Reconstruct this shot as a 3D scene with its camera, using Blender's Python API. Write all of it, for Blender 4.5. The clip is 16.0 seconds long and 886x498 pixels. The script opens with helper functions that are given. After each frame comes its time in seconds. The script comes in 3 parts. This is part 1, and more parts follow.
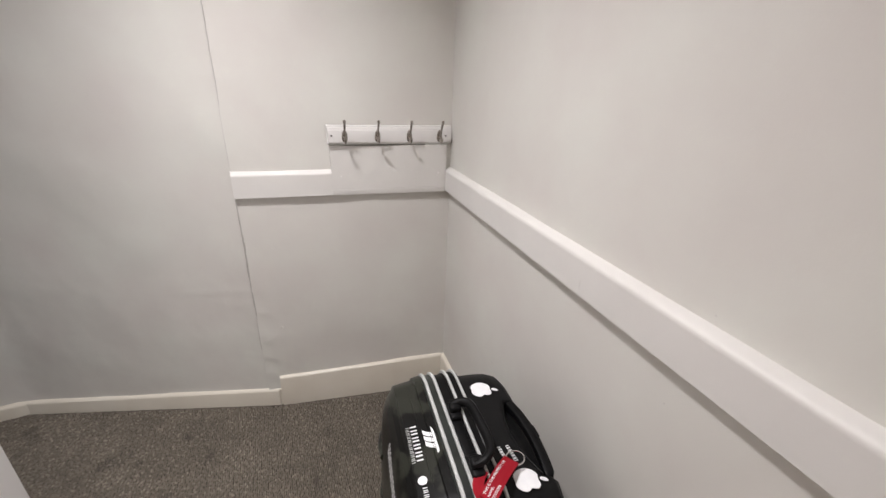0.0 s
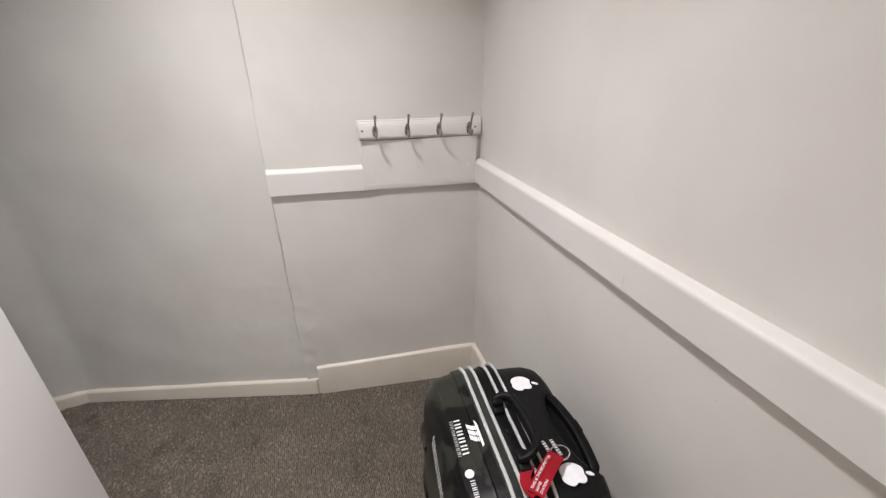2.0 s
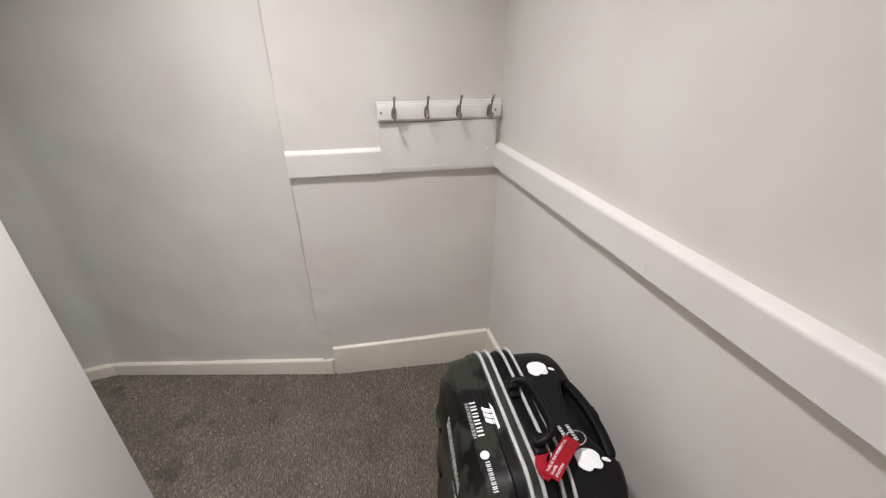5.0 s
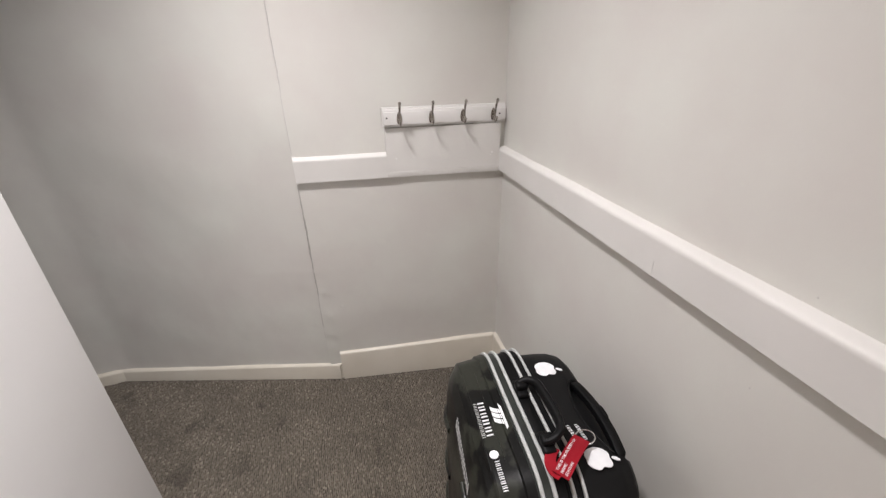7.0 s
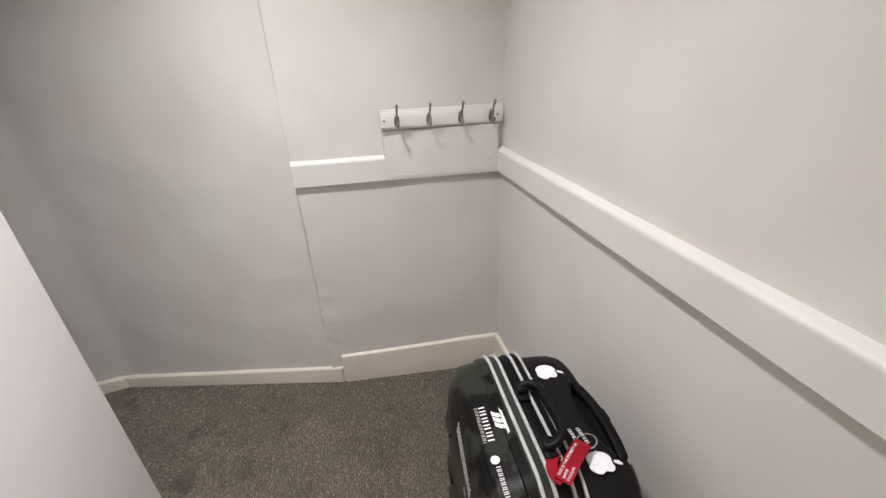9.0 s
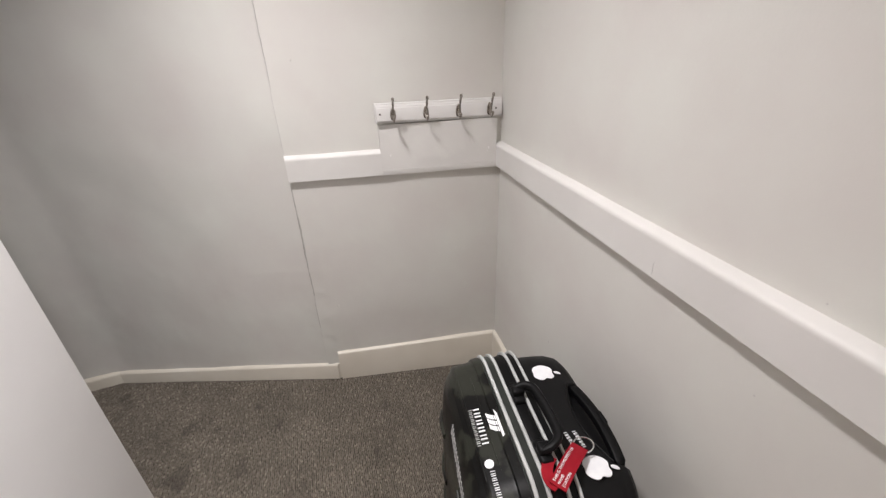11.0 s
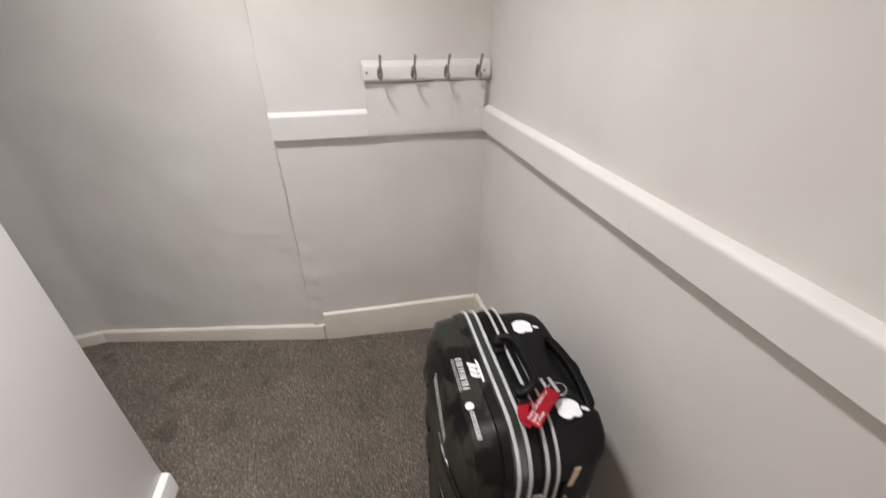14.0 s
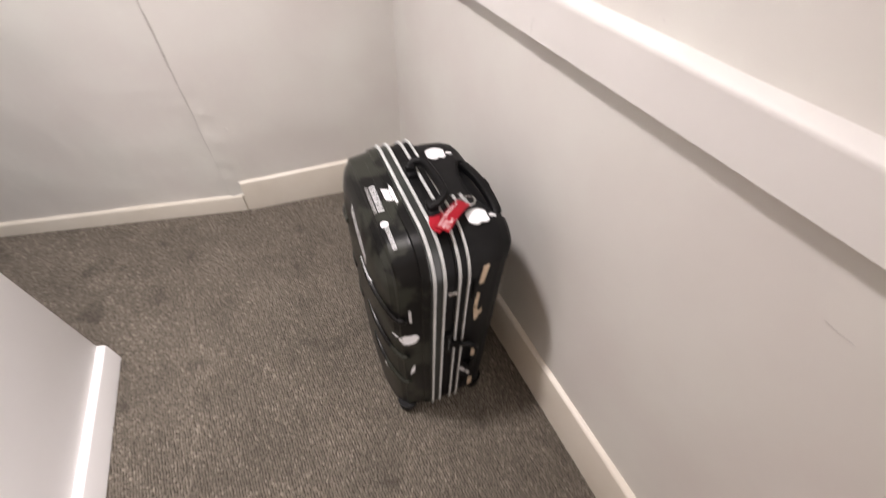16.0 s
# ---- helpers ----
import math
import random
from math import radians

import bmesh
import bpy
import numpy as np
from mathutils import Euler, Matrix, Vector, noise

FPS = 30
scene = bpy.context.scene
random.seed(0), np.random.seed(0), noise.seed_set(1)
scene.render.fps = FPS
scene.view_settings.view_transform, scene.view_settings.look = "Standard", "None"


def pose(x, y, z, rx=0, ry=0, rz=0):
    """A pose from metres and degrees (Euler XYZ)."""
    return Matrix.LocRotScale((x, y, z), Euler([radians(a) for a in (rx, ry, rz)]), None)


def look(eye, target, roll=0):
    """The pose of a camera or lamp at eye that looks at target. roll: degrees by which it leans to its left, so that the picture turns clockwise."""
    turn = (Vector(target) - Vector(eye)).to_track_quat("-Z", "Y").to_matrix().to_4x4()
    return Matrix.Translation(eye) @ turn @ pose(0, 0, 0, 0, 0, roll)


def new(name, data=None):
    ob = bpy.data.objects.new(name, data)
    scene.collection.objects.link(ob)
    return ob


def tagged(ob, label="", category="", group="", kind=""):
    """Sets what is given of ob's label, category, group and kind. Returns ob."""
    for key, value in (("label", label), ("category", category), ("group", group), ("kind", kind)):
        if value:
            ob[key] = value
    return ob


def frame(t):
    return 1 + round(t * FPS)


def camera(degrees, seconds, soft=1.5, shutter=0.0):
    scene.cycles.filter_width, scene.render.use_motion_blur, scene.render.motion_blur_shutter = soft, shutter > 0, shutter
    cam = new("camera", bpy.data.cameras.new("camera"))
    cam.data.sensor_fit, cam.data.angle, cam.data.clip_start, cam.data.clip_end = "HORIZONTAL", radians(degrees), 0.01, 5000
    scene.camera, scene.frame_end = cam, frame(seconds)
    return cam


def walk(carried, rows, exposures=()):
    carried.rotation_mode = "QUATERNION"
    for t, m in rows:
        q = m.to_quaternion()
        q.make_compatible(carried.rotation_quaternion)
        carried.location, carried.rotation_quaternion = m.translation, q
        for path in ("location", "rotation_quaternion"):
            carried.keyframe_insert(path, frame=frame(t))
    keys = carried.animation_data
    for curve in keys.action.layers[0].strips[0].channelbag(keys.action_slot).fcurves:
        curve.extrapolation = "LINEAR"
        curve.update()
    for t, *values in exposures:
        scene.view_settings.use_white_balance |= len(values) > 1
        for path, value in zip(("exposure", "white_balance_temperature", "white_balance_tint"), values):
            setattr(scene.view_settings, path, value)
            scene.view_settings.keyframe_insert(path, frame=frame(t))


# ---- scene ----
cam = camera(96.8, 16.0, soft=1.3, shutter=0.5)
EXPOSURES = [(0, 0.0, 6500, 10), (13.8, 0.0, 6500, 10), (14.5, 0.12, 6650, 12), (15.0, 0.26, 6700, 14), (15.5, 0.46, 6700, 14), (16, 0.50, 6700, 14)]
PATH = [
    (0, (-0.498, -1.393, 1.317), (0.1, 0.35, 0.538), 2.0),
    (0.5, (-0.517, -1.389, 1.326), (0.03, 0.369, 0.547), 1.1),
    (1, (-0.526, -1.395, 1.331), (-0.004, 0.364, 0.535), 0.5),
    (1.5, (-0.528, -1.386, 1.339), (-0.017, 0.362, 0.512), -0.0),
    (2, (-0.532, -1.377, 1.338), (-0.046, 0.37, 0.495), -0.5),
    (2.5, (-0.53, -1.362, 1.333), (-0.046, 0.38, 0.478), -0.4),
    (3, (-0.529, -1.358, 1.335), (-0.056, 0.384, 0.473), -0.5),
    (3.5, (-0.536, -1.362, 1.347), (-0.084, 0.382, 0.479), -0.5),
    (4, (-0.544, -1.358, 1.34), (-0.117, 0.384, 0.454), -0.6),
    (4.5, (-0.538, -1.355, 1.334), (-0.12, 0.385, 0.44), -0.4),
    (5, (-0.542, -1.373, 1.327), (-0.131, 0.365, 0.425), -0.3),
    (7.5, (-0.548, -1.385, 1.32), (-0.164, 0.374, 0.45), -1.5),
    (8, (-0.539, -1.387, 1.319), (-0.156, 0.368, 0.441), -1.8),
    (8.5, (-0.538, -1.385, 1.324), (-0.16, 0.372, 0.446), -2.1),
    (9, (-0.539, -1.377, 1.328), (-0.159, 0.38, 0.452), -2.3),
    (11.5, (-0.522, -1.356, 1.323), (-0.147, 0.389, 0.419), -1.9),
    (12, (-0.532, -1.358, 1.323), (-0.163, 0.389, 0.421), -1.7),
    (12.5, (-0.543, -1.361, 1.329), (-0.179, 0.387, 0.429), -1.5),
    (13, (-0.548, -1.368, 1.33), (-0.18, 0.375, 0.42), -1.4),
    (13.5, (-0.544, -1.369, 1.324), (-0.151, 0.352, 0.384), -0.9),
    (14, (-0.535, -1.389, 1.307), (-0.099, 0.27, 0.279), 0.2),
    (14.2, (-0.524, -1.418, 1.276), (-0.027, 0.180, 0.182), 1.5),
    (14.5, (-0.522, -1.438, 1.261), (0.123, -0.035, -0.01), 5.5),
    (14.7, (-0.521, -1.473, 1.239), (0.171, -0.204, -0.142), 6.8),
    (15, (-0.523, -1.502, 1.232), (0.225, -0.437, -0.287), 8.7),
    (15.2, (-0.528, -1.519, 1.213), (0.220, -0.527, -0.350), 9.0),
    (15.5, (-0.529, -1.511, 1.203), (0.183, -0.553, -0.402), 8.0),
    (16, (-0.501, -1.471, 1.216), (0.092, -0.275, -0.274), 2.2),
]
walk(cam, [(t, look(eye, at, roll)) for t, eye, at, roll in PATH], EXPOSURES)

# ---- light: a ceiling lamp, an added overhead fill, and an added fill in the doorway ----
world = bpy.data.worlds.new("world")
scene.world = world
world.use_nodes = True
world.node_tree.nodes["Background"].inputs[0].default_value = (0.9, 0.93, 1.0, 1)
world.node_tree.nodes["Background"].inputs[1].default_value = 0.02


def overhead_light(x, y, z, size, watts, colour, spread=180):
    data = bpy.data.lights.new("overhead_light", "AREA")
    data.shape, data.size, data.energy, data.color = "DISK", size, watts, colour
    data.spread = radians(spread)
    ob = new("overhead_light", data)
    ob.location = (x, y, z)
    return ob


overhead_light(-0.90, -0.68, 2.36, 0.18, 15.0, (1.0, 0.952, 0.965), 110)
# weak fill added over the unseen end of the passage, no known lamp
overhead_light(-0.98, -2.45, 2.36, 0.20, 0.5, (1.0, 0.945, 0.94))
# unseen fill panel added in the east wall's doorway to brighten partition and carpet
door_fill = bpy.data.lights.new("doorway_fill", "AREA")
door_fill.shape, door_fill.size, door_fill.size_y, door_fill.energy, door_fill.color = "RECTANGLE", 0.70, 1.90, 27.0, (1.0, 0.955, 0.97)
new("doorway_fill", door_fill).matrix_world = look((0.02, -2.215, 1.0), (-1.0, -2.215, 1.0))


# ---- materials ----
def material(name, base, rough=0.5, metal=0.0, coat=0.0):
    m = bpy.data.materials.new(name)
    m.use_nodes = True
    b = m.node_tree.nodes["Principled BSDF"]
    b.inputs["Base Color"].default_value = (*base, 1)
    b.inputs["Roughness"].default_value = rough
    b.inputs["Metallic"].default_value = metal
    b.inputs["Coat Weight"].default_value = coat
    return m, m.node_tree.nodes, m.node_tree.links, b


def mottled(name, dark, light, scale, rough=0.5, bump=0.0, fine=0.0, fine_scale=300.0, metal=0.0, coat=0.0, rough_to=None, gloss=0.5, edge=0.2):
    """Two scales of noise: broad stains drive the colour, both drive the relief."""
    m, n, l, b = material(name, light, rough, metal, coat)
    b.inputs["Specular IOR Level"].default_value = gloss
    co = n.new("ShaderNodeTexCoord")
    broad = n.new("ShaderNodeTexNoise")
    broad.inputs["Scale"].default_value, broad.inputs["Detail"].default_value = scale, 5
    small = n.new("ShaderNodeTexNoise")
    small.inputs["Scale"].default_value, small.inputs["Detail"].default_value = fine_scale, 3
    l.new(co.outputs["Object"], broad.inputs["Vector"])
    l.new(co.outputs["Object"], small.inputs["Vector"])
    ramp = n.new("ShaderNodeValToRGB")
    ramp.color_ramp.elements[0].position, ramp.color_ramp.elements[1].position = 0.5 - edge, 0.5 + edge
    ramp.color_ramp.elements[0].color, ramp.color_ramp.elements[1].color = (*dark, 1), (*light, 1)
    l.new(broad.outputs["Fac"], ramp.inputs[0])
    l.new(ramp.outputs[0], b.inputs["Base Color"])
    if rough_to is not None:
        mr = n.new("ShaderNodeMapRange")
        mr.inputs["To Min"].default_value, mr.inputs["To Max"].default_value = rough, rough_to
        l.new(small.outputs["Fac"], mr.inputs["Value"])
        l.new(mr.outputs[0], b.inputs["Roughness"])
    if bump or fine:
        b1, b2 = n.new("ShaderNodeBump"), n.new("ShaderNodeBump")
        b1.inputs["Strength"].default_value, b1.inputs["Distance"].default_value = bump, 0.01
        b2.inputs["Strength"].default_value, b2.inputs["Distance"].default_value = fine, 0.002
        l.new(broad.outputs["Fac"], b1.inputs["Height"])
        l.new(small.outputs["Fac"], b2.inputs["Height"])
        l.new(b1.outputs[0], b2.inputs["Normal"])
        l.new(b2.outputs[0], b.inputs["Normal"])
    return m


WALL = mottled("wall_paint", (0.660, 0.634, 0.600), (0.710, 0.711, 0.664), 3.4, 0.55, 0.45, 0.06, 240, rough_to=0.72, gloss=0.35)
WHITEWALL = mottled("fresh_white_paint", (0.85, 0.84, 0.835), (0.89, 0.885, 0.88), 3.0, 0.5, 0.06, 0.08, 260, rough_to=0.65)
TRIM = mottled("trim_gloss_paint", (0.70, 0.688, 0.660), (0.745, 0.733, 0.705), 6.0, 0.42, 0.05, 0.05, 120, rough_to=0.55, gloss=0.35)
SKIRT = mottled("skirting_paint", (0.70, 0.653, 0.560), (0.775, 0.735, 0.645), 5.0, 0.30, 0.06, 0.06, 140, rough_to=0.45)
RACK = mottled("rack_paint", (0.70, 0.69, 0.67), (0.75, 0.74, 0.72), 10.0, 0.3, 0.02, 0.03, 200)
CEIL = mottled("ceiling_paint", (0.78, 0.77, 0.75), (0.82, 0.81, 0.79), 3.0, 0.8, 0.05, 0.1, 200)
CHROME = mottled("brushed_nickel", (0.30, 0.275, 0.245), (0.42, 0.39, 0.355), 40.0, 0.20, 0, 0.03, 300, metal=1.0, rough_to=0.34)
STEEL = mottled("steel", (0.60, 0.60, 0.60), (0.72, 0.72, 0.72), 60.0, 0.2, metal=1.0)
SCREW = mottled("dark_screw", (0.05, 0.045, 0.04), (0.10, 0.09, 0.08), 200.0, 0.5, metal=0.6)
SHELL = mottled("smoky_shell", (0.0030, 0.0030, 0.0028), (0.0215, 0.023, 0.0175), 12.0, 0.26, 0.01, 0.008, 220, rough_to=0.42, gloss=0.27, edge=0.022)
BACK = mottled("black_shell", (0.0030, 0.0030, 0.0033), (0.0058, 0.0058, 0.0062), 10.0, 0.45, 0.01, 0.12, 700, rough_to=0.6, gloss=0.20)
FRAME = mottled("frame_band", (0.013, 0.0155, 0.0135), (0.027, 0.032, 0.028), 12.0, 0.28, 0, 0.04, 400, rough_to=0.42)
BLACK = mottled("black_plastic", (0.0016, 0.0016, 0.0018), (0.0034, 0.0034, 0.0038), 20.0, 0.40, 0.0, 0.08, 600, rough_to=0.58, gloss=0.17)
PIPING = mottled("grey_piping", (0.40, 0.41, 0.40), (0.53, 0.54, 0.53), 30.0, 0.35, 0, 0.05, 300, rough_to=0.5)
WHITE = mottled("white_sticker", (0.78, 0.79, 0.81), (0.86, 0.87, 0.88), 60.0, 0.45)
GREYPRINT = mottled("worn_print", (0.30, 0.30, 0.30), (0.62, 0.62, 0.61), 160.0, 0.5)
TAPE = mottled("beige_tape", (0.50, 0.38, 0.26), (0.66, 0.53, 0.39), 70.0, 0.6, 0, 0.1, 400)
RED = mottled("red_webbing", (0.24, 0.004, 0.012), (0.32, 0.008, 0.018), 30.0, 0.75, 0, 0.3, 1500, gloss=0.2)
FILL = mottled("old_filler", (0.40, 0.38, 0.35), (0.55, 0.53, 0.50), 40.0, 0.8)
# dark brown for unseen walls only, so they return less bounce light
UNSEEN_DARK = mottled("unseen_wall_dark", (0.16, 0.12, 0.09), (0.21, 0.165, 0.125), 3.0, 0.6, 0.05, 0.1, 200)
CRACK = mottled("hairline", (0.575, 0.56, 0.535), (0.63, 0.615, 0.59), 40.0, 0.8)
FLECK = mottled("chipped_paint", (0.80, 0.79, 0.77), (0.88, 0.87, 0.85), 60.0, 0.5)


def carpet_material():
    m, n, l, b = material("loop_carpet", (0.09, 0.08, 0.07), 0.52)
    geo, co = n.new("ShaderNodeNewGeometry"), n.new("ShaderNodeTexCoord")
    ramp = n.new("ShaderNodeValToRGB")
    e = ramp.color_ramp.elements
    e[0].position, e[0].color = 0.0, (0.158, 0.138, 0.111, 1)
    e[1].position, e[1].color = 1.0, (0.345, 0.307, 0.253, 1)
    for at, c in ((0.55, (0.197, 0.172, 0.140, 1)), (0.90, (0.247, 0.218, 0.178, 1))):
        k = e.new(at)
        k.color = c
    l.new(geo.outputs["Random Per Island"], ramp.inputs[0])
    soil = n.new("ShaderNodeTexNoise")
    soil.inputs["Scale"].default_value, soil.inputs["Detail"].default_value = 5.5, 3
    l.new(co.outputs["Object"], soil.inputs["Vector"])
    sr = n.new("ShaderNodeMapRange")
    sr.inputs["From Min"].default_value, sr.inputs["From Max"].default_value = 0.3, 0.7
    sr.inputs["To Min"].default_value, sr.inputs["To Max"].default_value = 0.83, 1.13
    l.new(soil.outputs["Fac"], sr.inputs["Value"])
    spots = n.new("ShaderNodeTexNoise")
    spots.inputs["Scale"].default_value, spots.inputs["Detail"].default_value = 9.0, 2
    l.new(co.outputs["Object"], spots.inputs["Vector"])
    st = n.new("ShaderNodeMapRange")
    st.inputs["From Min"].default_value, st.inputs["From Max"].default_value = 0.60, 0.72
    st.inputs["To Min"].default_value, st.inputs["To Max"].default_value = 1.0, 0.66
    l.new(spots.outputs["Fac"], st.inputs["Value"])
    both = n.new("ShaderNodeMath")
    both.operation = "MULTIPLY"
    l.new(sr.outputs[0], both.inputs[0])
    l.new(st.outputs[0], both.inputs[1])
    mix = n.new("ShaderNodeVectorMath")
    mix.operation = "SCALE"
    l.new(ramp.outputs[0], mix.inputs[0])
    l.new(both.outputs[0], mix.inputs["Scale"])
    l.new(mix.outputs[0], b.inputs["Base Color"])
    fib = n.new("ShaderNodeTexNoise")
    fib.inputs["Scale"].default_value = 900
    l.new(co.outputs["Object"], fib.inputs["Vector"])
    bp = n.new("ShaderNodeBump")
    bp.inputs["Strength"].default_value, bp.inputs["Distance"].default_value = 0.5, 0.002
    l.new(fib.outputs["Fac"], bp.inputs["Height"])
    l.new(bp.outputs[0], b.inputs["Normal"])
    b.inputs["Specular IOR Level"].default_value = 0.30
    return m


CARPET = carpet_material()
# backing coloured darker than the loops, which puts shade into the gaps
SHADED_BACKING = mottled("shaded_carpet_backing", (0.070, 0.061, 0.049), (0.105, 0.092, 0.075), 60.0, 0.95, 0, 0.3, 500, gloss=0.1)


# ---- mesh helpers ----
def finish(name, me, mat, smooth):
    me.materials.append(mat)
    if smooth:
        me.polygons.foreach_set("use_smooth", [True] * len(me.polygons))
        me.set_sharp_from_angle(angle=radians(35 if smooth is True else smooth))
    return me


def part(name, bm, mat, parent=None, label="", smooth=True):
    """One mesh object from a bmesh, under its thing."""
    bmesh.ops.recalc_face_normals(bm, faces=bm.faces)
    me = bpy.data.meshes.new(name)
    bm.to_mesh(me)
    bm.free()
    ob = new(name, finish(name, me, mat, smooth))
    if parent is not None:
        ob.parent = parent
    return tagged(ob, label)


def box(bm, lo, hi, bevel=0.0, seg=2, m=None):
    r = bmesh.ops.create_cube(bm, size=1.0)
    lo, hi = Vector(lo), Vector(hi)
    for v in r["verts"]:
        v.co = Vector([lo[i] + (v.co[i] + 0.5) * (hi[i] - lo[i]) for i in range(3)])
    verts = r["verts"]
    if bevel:
        edges = list({e for v in verts for e in v.link_edges})
        out = bmesh.ops.bevel(bm, geom=edges, offset=bevel, segments=seg, affect="EDGES", profile=0.5)
        verts = list({v for f in out["faces"] for v in f.verts} | {v for v in verts if v.is_valid})
    if m is not None:
        bmesh.ops.transform(bm, matrix=m, verts=[v for v in verts if v.is_valid])
    return bm


def extrude_profile(bm, profile, a, b, out, cap=True, cuts=1, wob=0.0):
    """Sweeps (off the wall, height) pairs from a to b; out is the way off the wall. a and b carry their own base heights."""
    a, b, out = Vector(a), Vector(b), Vector(out)
    rings = []
    for i in range(cuts + 1):
        p = a.lerp(b, i / cuts)
        w = wob * noise.noise(p * 5.0)
        rings.append([bm.verts.new(p + out * (d + (w if d > 0 else 0)) + Vector((0, 0, h + 0.6 * w))) for d, h in profile])
    k = len(profile)
    for r0, r1 in zip(rings, rings[1:]):
        for j in range(k):
            bm.faces.new((r0[j], r0[(j + 1) % k], r1[(j + 1) % k], r1[j]))
    if cap:
        bm.faces.new(rings[0])
        bm.faces.new(rings[-1][::-1])
    return bm


def tube(bm, pts, radius, sides=8, closed=False, flat=1.0):
    """A round rod through pts; radius may be a list; flat squeezes it along its binormal."""
    pts = [Vector(p) for p in pts]
    n = len(pts)
    rad = radius if isinstance(radius, (list, tuple)) else [radius] * n
    rings, ref = [], None
    for i, p in enumerate(pts):
        d = (pts[(i + 1) % n] - pts[i - 1]) if closed else (pts[min(i + 1, n - 1)] - pts[max(i - 1, 0)])
        d.normalize()
        if ref is None:
            ref = d.orthogonal().normalized()
        ref = (ref - d * ref.dot(d)).normalized()
        o = d.cross(ref)
        rings.append([bm.verts.new(p + (ref * math.cos(t) + o * math.sin(t) * flat) * rad[i]) for t in (2 * math.pi * j / sides for j in range(sides))])
    pairs = list(zip(rings, rings[1:] + rings[:1])) if closed else list(zip(rings, rings[1:]))
    for r0, r1 in pairs:
        for j in range(sides):
            bm.faces.new((r0[j], r0[(j + 1) % sides], r1[(j + 1) % sides], r1[j]))
    if not closed:
        bm.faces.new(rings[0][::-1])
        bm.faces.new(rings[-1])
    return bm


def smooth_path(pts, steps=6):
    pts = [Vector(p) for p in pts]
    out = []
    for i in range(len(pts) - 1):
        p0, p1, p2, p3 = pts[max(i - 1, 0)], pts[i], pts[i + 1], pts[min(i + 2, len(pts) - 1)]
        for s in range(steps):
            t = s / steps
            out.append(0.5 * (2 * p1 + (p2 - p0) * t + (2 * p0 - 5 * p1 + 4 * p2 - p3) * t * t + (3 * p1 - p0 - 3 * p2 + p3) * t ** 3))
    return out + [pts[-1]]


# ---- structure ----
def wall(name, plan, height, thick, label, amp=0.0012, step=0.03, crease=None, mat=None, low=0.0):
    """A plastered wall along the plan's points, its uneven face to the left of the way along them."""
    plan = [Vector((*p, 0)) for p in plan]
    line = [plan[0]]
    for p, q in zip(plan, plan[1:]):
        n = max(1, round((q - p).length / step))
        line += [p.lerp(q, (k + 1) / n) for k in range(n)]
    nu, nz = len(line) - 1, max(2, int((height - low) / step))
    faces_out = []
    for i in range(nu + 1):
        d = (line[min(i + 1, nu)] - line[max(i - 1, 0)]).normalized()
        faces_out.append(Vector((-d.y, d.x, 0)))
    bm = bmesh.new()
    front, back = [], []
    for p0, out in zip(line, faces_out):
        col = []
        for j in range(nz + 1):
            p = p0 + Vector((0, 0, low + (height - low) * j / nz))
            d = amp * (noise.noise(p * 2.3) * 1.6 + noise.noise(p * 7.0) * 0.7 + noise.noise(p * 21.0) * 0.22)
            if crease:
                d += crease(p)
            col.append(bm.verts.new(p + out * d))
        front.append(col)
        back.append([bm.verts.new(p0 - out * thick + Vector((0, 0, z))) for z in (low, height)])
    for i in range(nu):
        for j in range(nz):
            bm.faces.new((front[i][j], front[i + 1][j], front[i + 1][j + 1], front[i][j + 1]))
        bm.faces.new((back[i][0], back[i][1], back[i + 1][1], back[i + 1][0]))
        bm.faces.new((front[i][0], back[i][0], back[i + 1][0], front[i + 1][0]))
        bm.faces.new((front[i][nz], front[i + 1][nz], back[i + 1][1], back[i][1]))
    bm.faces.new(front[0] + [back[0][1], back[0][0]])
    bm.faces.new(front[nu][::-1] + [back[nu][0], back[nu][1]])
    return tagged(part(name, bm, mat or WALL, smooth=True), label, "wall", kind="structure")


HIGH = 2.40
BACK_Y, BACK_S = 0.010, -0.092      # back wall: y = BACK_Y + BACK_S * x
SEAM = -0.757


def back_y(x):
    return BACK_Y + BACK_S * x


WRINKLES = ((0.030, 0.46, 0.030, -0.5), (0.022, 0.33, 0.024, 0.7), (0.034, 0.24, 0.022, -0.3), (0.020, 0.18, 0.028, 0.4), (-0.02, 0.50, 0.05, 0.2), (-0.03, 0.38, 0.03, -0.6),
            (-0.018, 0.30, 0.025, 0.8), (-0.04, 0.26, 0.03, -0.2), (-0.02, 0.20, 0.022, 0.5), (-0.15, 0.555, 0.16, 0.03))


def wrinkles(p):
    """Short ridges where the lining has come loose beside the joint."""
    d = 0.0
    for x, z, half, slope in WRINKLES:
        a, b = p.x - SEAM - x, p.z - z
        c, s = math.cos(slope), math.sin(slope)
        u, v = a * c + b * s, b * c - a * s
        d += 0.0013 * math.exp(-(u / half) ** 2 - (v / 0.008) ** 2)
    return d


def seam_crease(p):
    """The lining buckles along the joint, most in the lower half."""
    d = abs(p.x - SEAM - 0.035)
    low = max(0.0, min(1.0, (1.0 - p.z) / 0.6))
    return 0.0055 * low * math.exp(-(d / 0.03) ** 2) * (0.55 + 1.1 * noise.noise(p * 13.0)) + 0.0016 * noise.noise(p * 6.0) * low + wrinkles(p)


